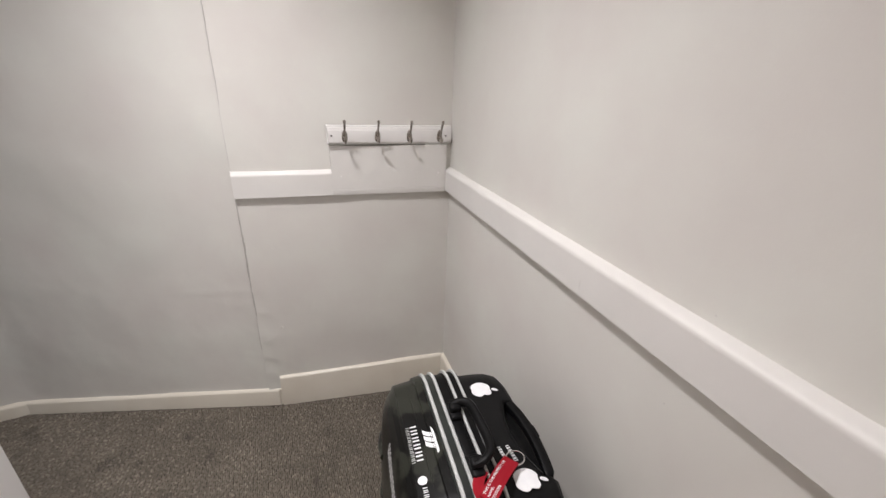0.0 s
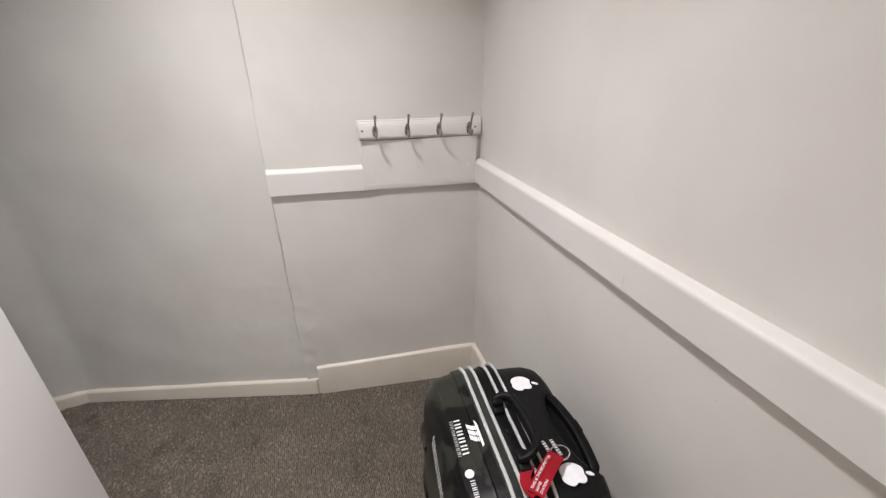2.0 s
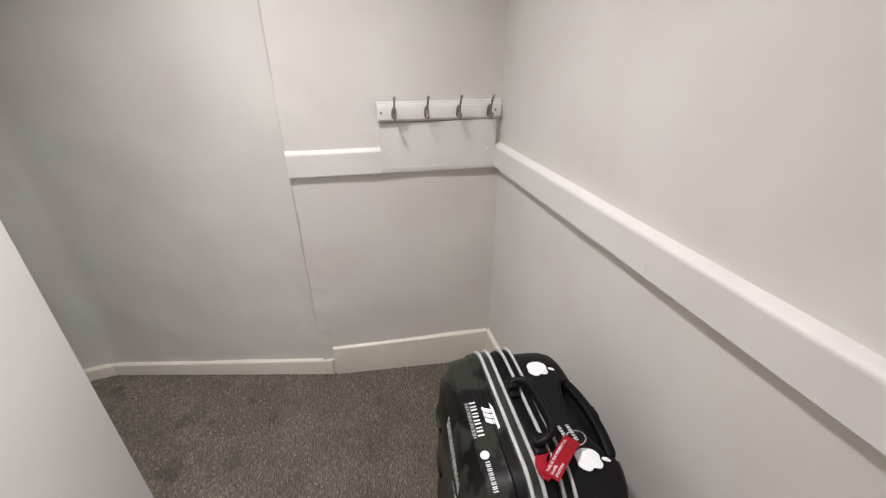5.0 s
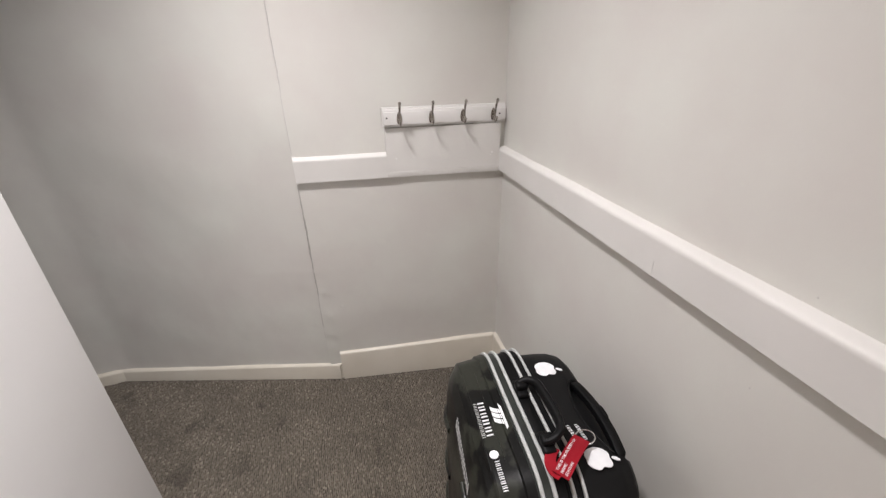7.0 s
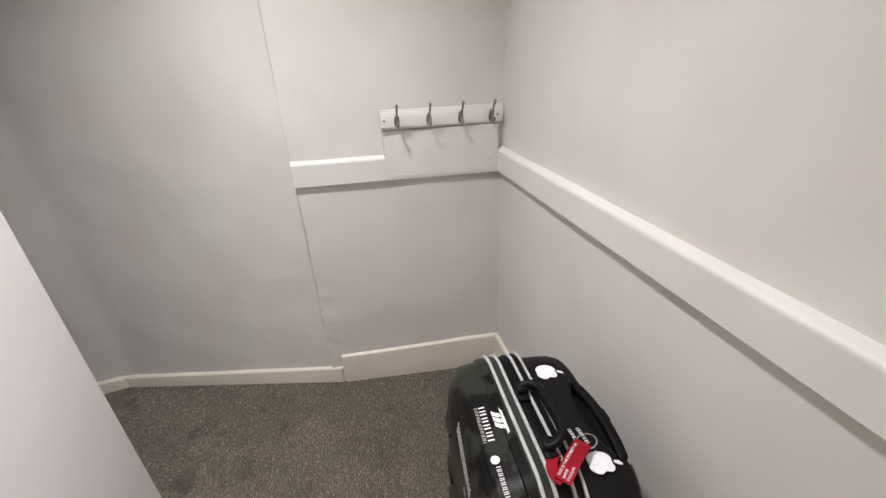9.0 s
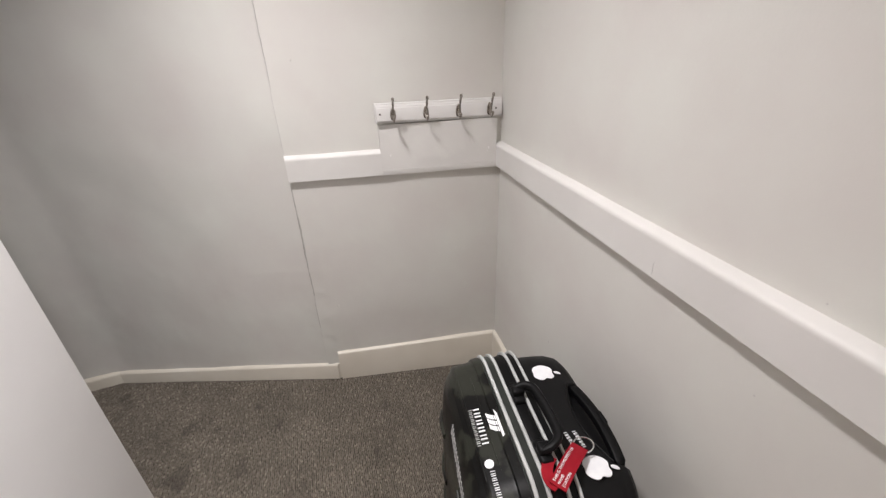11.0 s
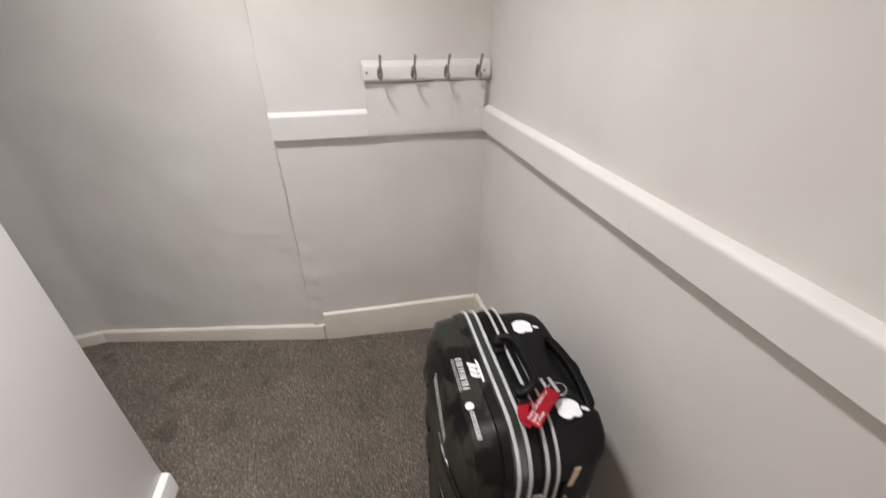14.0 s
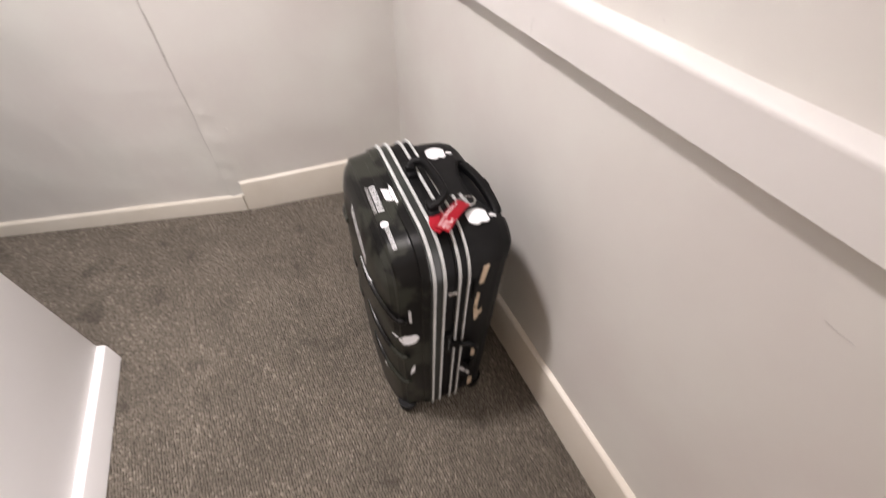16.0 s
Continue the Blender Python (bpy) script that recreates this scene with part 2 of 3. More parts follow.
wall("wall_east", [(0, -1.845), (0, 0.16)], HIGH, 0.12, "white painted plaster wall with a slightly uneven face", amp=0.0016, step=0.04)
wall("wall_east_south", [(0, -2.9), (0, -2.585)], HIGH, 0.12, "plain white wall beside the doorway", step=0.08)
wall("wall_east_head", [(0, -2.585), (0, -1.845)], HIGH, 0.12, "plain white wall over the doorway", step=0.08, low=2.02)
# added wall, never in view; its dark colour holds back bounce
wall("wall_beyond", [(0.40, -2.9), (0.40, -1.6)], HIGH, 0.10, "unseen wall closing the room behind the doorway, coloured dark to cut bounce light", step=0.1, mat=UNSEEN_DARK)
wall("wall_north", [(0, back_y(0)), (SEAM, back_y(SEAM))], HIGH, 0.12, "white painted lined wall with buckled joint beside it", amp=0.0030, step=0.011, crease=seam_crease)
bend = [(-1.63 - 0.14 * t, 0.2945 * (1 - t) ** 2 + 2 * 0.311 * t * (1 - t) + 0.298 * t * t) for t in (k / 6 for k in range(7))]
wall("wall_north_west", [(SEAM + 0.004, 0.0875)] + bend + [(-2.65, 0.13)], HIGH, 0.12, "white painted lined wall bending away behind the partition", amp=0.0036, step=0.012, crease=wrinkles)
wall("wall_west", [(-2.65, 0.13), (-2.65, -2.9)], HIGH, 0.12, "plain white wall closing the passage", step=0.08)
# out of view; coloured dark to keep bounce off the east wall
wall("wall_south", [(-2.65, -2.9), (0, -2.9)], HIGH, 0.12, "unseen wall closing the passage, coloured dark to cut bounce light", step=0.08, mat=UNSEEN_DARK)

PX, PY, PS = -1.197, -0.506, 0.020      # partition: its face, its end, and its lean in plan
# south of y -1.13 the unseen partition turns dark to weaken its bounce
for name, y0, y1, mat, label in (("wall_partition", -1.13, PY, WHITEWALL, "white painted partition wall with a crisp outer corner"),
                                 ("wall_partition_south", -2.9, -1.13, UNSEEN_DARK, "unseen stretch of partition, coloured dark to cut bounce light")):
    bm = box(bmesh.new(), (PX - 0.115, y0, 0), (PX, y1, HIGH), 0.004 if mat is WHITEWALL else 0.0, 2)
    for v in bm.verts:
        v.co.x += PS * (v.co.y - PY)
    tagged(part(name, bm, mat), label, "wall", kind="structure")
bm = box(bmesh.new(), (-2.8, -3.05, HIGH), (0.55, 0.5, HIGH + 0.1))
tagged(part("ceiling", bm, CEIL, smooth=False), "plain white ceiling", "ceiling", kind="structure")
bm = box(bmesh.new(), (-2.8, -3.05, -0.1), (0.55, 0.5, 0.0))
tagged(part("floor", bm, SHADED_BACKING, smooth=False), "dark grey-brown loop pile carpet", "carpet", kind="structure")


# skirting and dado
def skirting(name, a, b, out, h0, h1, thick, label, lip=0.010, mat=None):
    """A board with a softly rounded top, its height running from h0 at a to h1 at b."""
    a, b, out = Vector((*a, 0)), Vector((*b, 0)), Vector((*out, 0)).normalized()
    bm, rings, n = bmesh.new(), [], 24
    for i in range(n + 1):
        t = i / n
        p, h = a.lerp(b, t), h0 + (h1 - h0) * t
        w = 0.0011 * noise.noise(p * 6.0) + 0.0005 * noise.noise(p * 25.0)
        prof = [(-0.004, -0.02), (thick, -0.02), (thick + w, h - lip), (thick * 0.93 + w, h - lip * 0.45), (thick * 0.70, h - lip * 0.1), (thick * 0.4, h + 0.001), (-0.004, h + 0.003)]
        rings.append([bm.verts.new(p + out * d + Vector((0, 0, z))) for d, z in prof])
    k = len(rings[0])
    for r0, r1 in zip(rings, rings[1:]):
        for j in range(k):
            bm.faces.new((r0[j], r0[(j + 1) % k], r1[(j + 1) % k], r1[j]))
    bm.faces.new(rings[0])
    bm.faces.new(rings[-1][::-1])
    return tagged(part(name, bm, mat or SKIRT), label, "baseboard", kind="structure")


north = Vector((BACK_S, 1, 0)).normalized() * -1     # off the back wall
nw = Vector((0.2365, 1, 0)).normalized() * -1
skirting("baseboard_east", (0, -1.768), (0, back_y(0) - 0.006), (-1, 0), 0.172, 0.172, 0.016, "tall cream gloss painted skirting board")
skirting("baseboard_north", (-0.012, back_y(-0.012)), (-0.7085, back_y(-0.7085)), north[:2], 0.169, 0.147, 0.016, "tall cream gloss skirting board, chipped along its top")
skirting("baseboard_north_west", (-0.7145, 0.0782), (-1.700, 0.311), nw[:2], 0.082, 0.058, 0.016, "low cream gloss skirting board ending at the taller one")
skirting("baseboard_west_return", (-1.690, 0.309), (-2.60, 0.136), (0.19, -1), 0.058, 0.075, 0.016, "low cream gloss skirting board round the corner")
skirting("baseboard_partition", (PX + PS * (-1.13 - PY), -1.13), (PX, PY - 0.002), (1, -PS), 0.094, 0.086, 0.020, "low white gloss skirting board on the partition", mat=WHITEWALL)

# dirty joint between the two back skirting boards
bm = box(bmesh.new(), (-0.7155, back_y(-0.71) - 0.010, 0.0), (-0.7080, back_y(-0.71) + 0.004, 0.083), 0.001, 1)
tagged(part("trim_joint", bm, SKIRT), "grimy gap between two skirting boards", "trim", kind="structure")


def dado_profile(h, t):
    """A flat board with a rounded upper edge and a top that slopes back to the wall."""
    return [(-0.004, 0.0), (t - 0.001, 0.0), (t, 0.001), (t, h - 0.0185), (t, h - 0.0170), (t - 0.0006, h - 0.0130), (t - 0.0026, h - 0.0098), (t - 0.0060, h - 0.0074), (t * 0.5, h - 0.0044), (0.002, h - 0.0012), (-0.004, h)]


bm = extrude_profile(bmesh.new(), dado_profile(0.088, 0.0225), (0, -1.768, 0.939), (0, 0.004, 0.939), (-1, 0, 0), cuts=44, wob=0.0010)
tagged(part("trim_dado_east", bm, TRIM), "white gloss painted dado rail with a rounded top", "dado rail", kind="structure")
bm = extrude_profile(bmesh.new(), dado_profile(0.092, 0.0185), (-0.434, back_y(-0.434), 0.9315), (-0.759, back_y(-0.759), 0.9275), north, cuts=14, wob=0.001)
tagged(part("trim_dado_north", bm, TRIM), "short length of white dado rail with a rounded top", "dado rail", kind="structure")

# flat filler board under the coat rack, and the thin strip below it
bm = extrude_profile(bmesh.new(), [(-0.004, 0.0), (0.0184, 0.0), (0.0184, 0.1520), (0.0174, 0.1530), (-0.004, 0.1530)], (-0.0235, back_y(-0.0235), 0.9568), (-0.4339, back_y(-0.4339), 0.9520), north, cuts=14, wob=0.0010)
tagged(part("trim_backing_board", bm, TRIM), "flat white painted board filling in under the coat rack", "trim", kind="structure")
bm = extrude_profile(bmesh.new(), [(-0.004, 0.0), (0.0184, 0.0), (0.0188, 0.0008), (0.0188, 0.0190), (0.0180, 0.0200), (-0.004, 0.0200)], (-0.0235, back_y(-0.0235), 0.9365), (-0.4335, back_y(-0.4335), 0.9317), north, cuts=14, wob=0.0008)
tagged(part("trim_strip", bm, TRIM), "thin painted strip along the lower edge of the board", "trim", kind="structure")

# door lining on the east wall, just behind
bm = box(bmesh.new(), (-0.022, -1.845, 0.0), (0.004, -1.7685, 2.06), 0.004, 2)
tagged(part("trim_architrave", bm, TRIM), "white gloss painted door architrave", "architrave", kind="structure")


# the joint of the lining: painted over above the rail, open and ragged below it
for z0, z1, mat, label in ((1.025, 2.395, CRACK, "painted-over joint between two wall linings"), (0.082, 0.930, FILL, "open ragged joint between two wall linings")):
    bm = bmesh.new()
    pts, rad = [], []
    for k in range(int((z1 - z0) / 0.0125) + 1):
        z = z0 + 0.0125 * k
        x = SEAM + 0.001 + 0.0030 * noise.noise(Vector((0, 3.1, z * 5.0))) + 0.0014 * noise.noise(Vector((0, 1.7, z * 31.0))) + 0.020 * max(0.0, 0.30 - z)
        p = Vector((x, back_y(x) + 0.0012, z))
        p.y += 0.0012 * noise.noise(p * 9.0)
        pts.append(p)
        open_here = max(0.0, min(1.0, (z - 0.22) / 0.15)) if mat is FILL else 0.0
        rad.append(0.0022 + 0.0009 * noise.noise(p * 7.0) + open_here * (0.0012 + 0.0016 * max(0.0, noise.noise(p * 16.0))))
    tube(bm, pts, rad, 6)
    tagged(part("trim_seam", bm, mat), label, "trim", kind="structure")

# filled nail heads and paint chips on the boards and walls
def blob(name, at, size, out, mat, label):
    bm = bmesh.new()
    bmesh.ops.create_icosphere(bm, subdivisions=2, radius=1.0)
    q = Vector(out).to_track_quat("Z", "Y").to_matrix().to_4x4()
    for v in bm.verts:
        v.co = Vector((v.co.x * size * (1 + 0.3 * noise.noise(v.co * 1.7 + Vector(at) * 9)), v.co.y * size, v.co.z * size * 0.22))
    bmesh.ops.transform(bm, matrix=Matrix.Translation(at) @ q, verts=bm.verts)
    return tagged(part(name, bm, mat), label, "trim", kind="structure")


for x, z, s in ((-0.400, 1.000, 0.0028), (-0.050, 1.008, 0.0046), (-0.055, 0.998, 0.0026)):
    blob("trim_nail", (x, back_y(x) - 0.0182, z), s, north, FLECK, "painted-over nail head on the board")
for x, z, s in ((-0.679, 1.313, 0.0030), (-0.668, 0.388, 0.006), (-0.689, 0.294, 0.006), (-0.705, 0.236, 0.005), (-0.748, 0.42, 0.006), (-0.748, 0.33, 0.005), (-0.752, 1.019, 0.004)):
    blob("trim_lump", (x, back_y(x) - 0.001, z), s, north, WALL, "small lump in the painted lining")
bm = tube(bmesh.new(), [(-0.0006, -1.441, 0.842), (-0.0006, -1.452, 0.8405), (-0.0006, -1.474, 0.8405)], 0.0004, 5)
tagged(part("trim_scratch", bm, CRACK), "short scratch in the wall paint", "trim", kind="structure")
for y, z, sz in ((-1.081, 1.041, 0.0015), (-1.051, 0.859, 0.0016), (-0.470, 0.488, 0.0035)):
    blob("trim_speck", (-0.0004, y, z), sz, (-1, 0, 0), CRACK, "small scuff mark on the painted wall")
bm = tube(bmesh.new(), [(-0.0226, -0.836, 0.972), (-0.0227, -0.834, 0.962), (-0.0226, -0.836, 0.951), (-0.0226, -0.833, 0.943)], 0.0004, 5)
tagged(part("trim_crack", bm, CRACK), "hairline crack in the painted dado rail", "trim", kind="structure")


# ---- coat rack ----
def coat_rack():
    x0, x1 = -0.004, -0.434
    rack = new("coat_rack")
    # local: X along the wall from the corner, Y off the wall, Z up
    rack.matrix_world = Matrix(((-1, 0, 0, x0), (-BACK_S, -1, 0, back_y(x0)), (0, 0, 1, 1.112), (0, 0, 0, 1)))
    long = (x0 - x1)
    tagged(rack, "white painted wooden coat rack with four nickel hooks", "coat rack")
    prof = [(-0.004, 0), (0.0100, 0), (0.0112, 0.0012), (0.0112, 0.0040), (0.0135, 0.0062), (0.0160, 0.0070), (0.0160, 0.0450), (0.0150, 0.0475), (0.0120, 0.0485), (0.0120, 0.0515), (0.0098, 0.0550), (0.0066, 0.0575), (0.0066, 0.0600), (0.005, 0.0622), (-0.004, 0.0630)]
    bm = extrude_profile(bmesh.new(), prof, (0, 0, 0), (long, 0, 0), (0, 1, 0))
    for v in bm.verts:      # the moulding runs round the free end too
        if v.co.x > long - 0.001:
            v.co.x += 0.35 * (0.012 - v.co.y)
    part("board", bm, RACK, rack, "white board with moulded edges")
    for x in (0.022, long - 0.012):
        bm = bmesh.new()
        bmesh.ops.create_cone(bm, cap_ends=True, segments=14, radius1=0.0034, radius2=0.0030, depth=0.0016)
        bmesh.ops.transform(bm, matrix=Matrix.Translation((x, 0.0165, 0.029)) @ Matrix.Rotation(radians(-90), 4, "X"), verts=bm.verts)
        part("screw", bm, SCREW, rack, "dark recessed screw head")
    for i, x in enumerate((0.045, 0.154, 0.265, 0.375)):
        hook = new("hook")
        hook.parent = rack
        hook.location = (x, 0.016, 0.0)
        # leaf-shaped back plate
        bm = bmesh.new()
        bmesh.ops.create_uvsphere(bm, u_segments=18, v_segments=10, radius=1.0)
        for v in bm.verts:
            z = v.co.z
            v.co = Vector((v.co.x * 0.0098 * (1 - 0.18 * z), v.co.y * 0.0042, 0.028 + z * 0.0215))
        part("plate", bm, CHROME, hook)
        # long upper prong, S shaped, with a ball end
        up = smooth_path([(0, 0.003, 0.020), (0, 0.017, 0.028), (0, 0.026, 0.040), (0, 0.028, 0.052), (0, 0.033, 0.064), (0, 0.042, 0.074)], 5)
        rad = [0.0040 - 0.0016 * math.sin(math.pi * min(1, k / (len(up) * 0.75))) for k in range(len(up))]
        part("upper_prong", tube(bmesh.new(), up, rad, 10), CHROME, hook)
        bm = bmesh.new()
        bmesh.ops.create_uvsphere(bm, u_segments=14, v_segments=10, radius=0.0053)
        bmesh.ops.transform(bm, matrix=Matrix.Translation((0, 0.044, 0.078)) @ Matrix.Diagonal((1, 1, 1.25, 1)), verts=bm.verts)
        part("knob", bm, CHROME, hook)
        low = smooth_path([(0, 0.003, 0.022), (0, 0.013, 0.011), (0, 0.026, 0.007), (0, 0.036, 0.012), (0, 0.040, 0.019)], 5)
        part("lower_prong", tube(bmesh.new(), low, [0.0040 - 0.0012 * math.sin(math.pi * k / len(low)) for k in range(len(low))], 10), CHROME, hook)
        bm = bmesh.new()
        bmesh.ops.create_uvsphere(bm, u_segments=14, v_segments=10, radius=0.0048)
        bmesh.ops.transform(bm, matrix=Matrix.Translation((0, 0.0402, 0.021)), verts=bm.verts)
        part("knob", bm, CHROME, hook)
    return rack


coat_rack()


# ---- suitcase: local X is its depth (towards the wall), Y its width, Z up ----
CX, CY, TURN = -0.2715, -0.8565, -2.6
HV, TOP, LOW, RAD = 0.2135, 0.697, 0.008, 0.092
FRONT = [(-0.0405, 0.0040), (-0.0565, 0.0060), (-0.0590, 0.0095), (-0.0640, 0.0105), (-0.1005, 0.0140), (-0.1035, 0.0160), (-0.1070, 0.0215), (-0.1160, 0.0300), (-0.1240, 0.0430), (-0.1310, 0.0620), (-0.1370, 0.0880), (-0.1430, 0.1260)]
REAR = [(0.0450, 0.006), (0.062, 0.0075), (0.090, 0.0085), (0.118, 0.0110), (0.138, 0.017), (0.150, 0.029), (0.156, 0.052), (0.158, 0.100)]
PROFILE = FRONT[::-1] + REAR


def inset(u):
    for (a, i), (b, j) in zip(PROFILE, PROFILE[1:]):
        if a <= u <= b:
            return i + (j - i) * (u - a) / (b - a)
    return PROFILE[0][1] if u < PROFILE[0][0] else PROFILE[-1][1]


def slim(u, z):
    """The back shell is fullest at the top, round the pull handle, and slimmer below."""
    return u if u < 0.050 else 0.050 + (u - 0.050) * (1 - 0.23 * max(0.0, min(1.0, (0.635 - z) / 0.07)))


def pull_dent(u, y):
    """How deep the grip recess lies below the top of the back shell."""
    k = (y + 0.042) / 0.094
    if abs(k) >= 1.0:
        return 0.0
    a = max(0.0, min(1.0, (u - (0.0985 + 0.021 * k * k)) / 0.011))
    c = max(0.0, min(1.0, (1 - abs(k)) / 0.16))
    return 0.020 * a * a * (3 - 2 * a) * c * c * (3 - 2 * c)


def outline(ins, seg=9, rad=RAD, along=1, round_far=1.0):
    """A rounded rectangle across the case, shrunk by ins all round; its top edge is cut into along pieces."""
    r = max(rad - 0.35 * ins, 0.03)
    hv, top, low = HV - ins, TOP - ins, LOW + min(ins, 0.006) + 0.05 * max(0.0, ins - 0.03)
    mid, hw = (top + low) / 2, (top - low) / 2
    pts = []
    for sy, sz, t0 in ((1, 1, 0), (-1, 1, 90), (-1, -1, 180), (1, -1, 270)):
        c = (r * round_far if sy > 0 else r) if sz > 0 else r * 0.42
        for k in range(seg + 1):
            t = radians(t0 + 90 * k / seg)
            pts.append((sy * (hv - c) + c * math.cos(t), mid + sz * (hw - c) + c * math.sin(t)))
        if t0 == 0:
            pts += [(hv - c - (2 * hv - c - r) * k / along, top) for k in range(1, along)]
    return pts


def loft(bm, profile, cap0=False, cap1=False, seg=9, rad=RAD, along=1, dent=None, round_far=1.0):
    rings = []
    for u, i in profile:
        ring = []
        for y, z in outline(i, seg, rad, along, round_far):
            sink = dent(u, y) if dent and z > TOP - 0.13 else 0.0
            ring.append(bm.verts.new((slim(u, z), y, z - sink)))
        rings.append(ring)
    k = len(rings[0])
    for r0, r1 in zip(rings, rings[1:]):
        for j in range(k):
            bm.faces.new((r0[j], r0[(j + 1) % k], r1[(j + 1) % k], r1[j]))
    if cap0:
        bm.faces.new(rings[0][::-1])
    if cap1:
        bm.faces.new(rings[-1])
    return bm


def hoop(bm, u, half, ins0, ins1):
    """A closed band round the case, of the width 2 * half, from the inset ins0 out to ins1."""
    prof = [(u - half, ins0), (u - half, ins1 + 0.0012), (u - half * 0.55, ins1), (u + half * 0.55, ins1), (u + half, ins1 + 0.0012), (u + half, ins0)]
    return loft(bm, prof, seg=12)


def on_top(u, y, lift=0.0008):
    return Vector((u, y, TOP - inset(u) + lift))


def on_side(u, z, lift=0.0008):
    return Vector((slim(u, z), -(HV - inset(u)) - lift, z - 0.009))


def on_shoulder(y, z, lift=0.0010):
    """The point of the front shell at that height, where it rounds over to the front."""
    want = TOP - z
    best = min(((abs(inset(-0.10 - k * 0.0005) - want), -0.10 - k * 0.0005) for k in range(100)))
    return Vector((best[1] - lift, y, z + lift * 0.5))


def patch(bm, corners, place, n=4, thick=0.0011):
    """A thin sticker bent onto the shell: corners in the two coordinates that place() takes."""
    (a, b), (c, d), (e, f), (g, h) = corners
    grid = []
    for lift in (thick, -0.0006):
        rows = []
        for i in range(n + 1):
            s = i / n
            rows.append([bm.verts.new(place(a + (c - a) * s + ((g - a) * (1 - s) + (e - c) * s) * t, b + (d - b) * s + ((h - b) * (1 - s) + (f - d) * s) * t, lift)) for t in (j / n for j in range(n + 1))])
        grid.append(rows)
    up, dn = grid
    for i in range(n):
        for j in range(n):
            bm.faces.new((up[i][j], up[i + 1][j], up[i + 1][j + 1], up[i][j + 1]))
            bm.faces.new((dn[i][j], dn[i][j + 1], dn[i + 1][j + 1], dn[i + 1][j]))
    for i in range(n):
        bm.faces.new((up[i][0], dn[i][0], dn[i + 1][0], up[i + 1][0]))
        bm.faces.new((up[i + 1][n], dn[i + 1][n], dn[i][n], up[i][n]))
        bm.faces.new((up[0][i + 1], dn[0][i + 1], dn[0][i], up[0][i]))
        bm.faces.new((up[n][i], dn[n][i], dn[n][i + 1], up[n][i + 1]))
    return bm


def disc(bm, c, place, radius, lift=0.0011, turn=0.0):
    """A sticker bounded by radius(angle), bent onto the shell round the point c."""
    centre, rings, n = bm.verts.new(place(*c, lift)), [], 36
    for s in (0.34, 0.67, 1.0):
        ring = []
        for k in range(n):
            t = 2 * math.pi * k / n
            r = radius(t) * s
            ring.append(bm.verts.new(place(c[0] + r * math.cos(t + turn), c[1] + r * math.sin(t + turn), lift)))
        rings.append(ring)
    rings.append([bm.verts.new(place(c[0] + radius(2 * math.pi * k / n) * math.cos(2 * math.pi * k / n + turn), c[1] + radius(2 * math.pi * k / n) * math.sin(2 * math.pi * k / n + turn), -0.0006)) for k in range(n)])
    for k in range(n):
        bm.faces.new((centre, rings[0][k], rings[0][(k + 1) % n]))
        for r0, r1 in zip(rings, rings[1:]):
            bm.faces.new((r0[k], r1[k], r1[(k + 1) % n], r0[(k + 1) % n]))
    return bm


def fruit(size):
    """A plain rounded outline, notched at both ends and on one flank."""
    def r(t):
        v = size * (1.0 + 0.06 * math.cos(2 * t))
        for at, deep, wide in ((0.0, 0.20, 0.30), (math.pi, 0.15, 0.26), (-math.pi * 0.42, 0.28, 0.33)):
            d = (t - at + math.pi) % (2 * math.pi) - math.pi
            v -= size * deep * math.exp(-(d / wide) ** 2)
        return v
    return r


def fruit_sticker(case, c, place, size, turn, mat=None):
    bm = disc(bmesh.new(), c, place, fruit(size), turn=turn)
    leaf = (c[0] + size * 1.34 * math.cos(turn), c[1] + size * 1.34 * math.sin(turn))
    disc(bm, leaf, place, lambda t: size * 0.33 / math.sqrt((math.cos(t) / 1.0) ** 2 + (math.sin(t) / 0.45) ** 2 + 1e-9), turn=turn - 0.35)
    return part("sticker", bm, mat or WHITE, case, "white fruit-shaped sticker")


def letter_bars(bm, place, start, along, across, count, pitch, wide, tall, seed, stroke=0.2):
    """A row of plain upright bars standing in for a printed word."""
    rnd = random.Random(seed)
    for k in range(count):
        s = start[0] + along[0] * pitch * k, start[1] + along[1] * pitch * k
        for a0, a1 in ((0.0, stroke + 0.06), (0.98 - stroke * rnd.uniform(0.9, 1.3), 1.0)):
            c = [(s[0] + along[0] * wide * a + across[0] * tall * t, s[1] + along[1] * wide * a + across[1] * tall * t) for a, t in ((a0, 0), (a1, 0), (a1, 1), (a0, 1))]
            patch(bm, c, place, 1)
    return bm


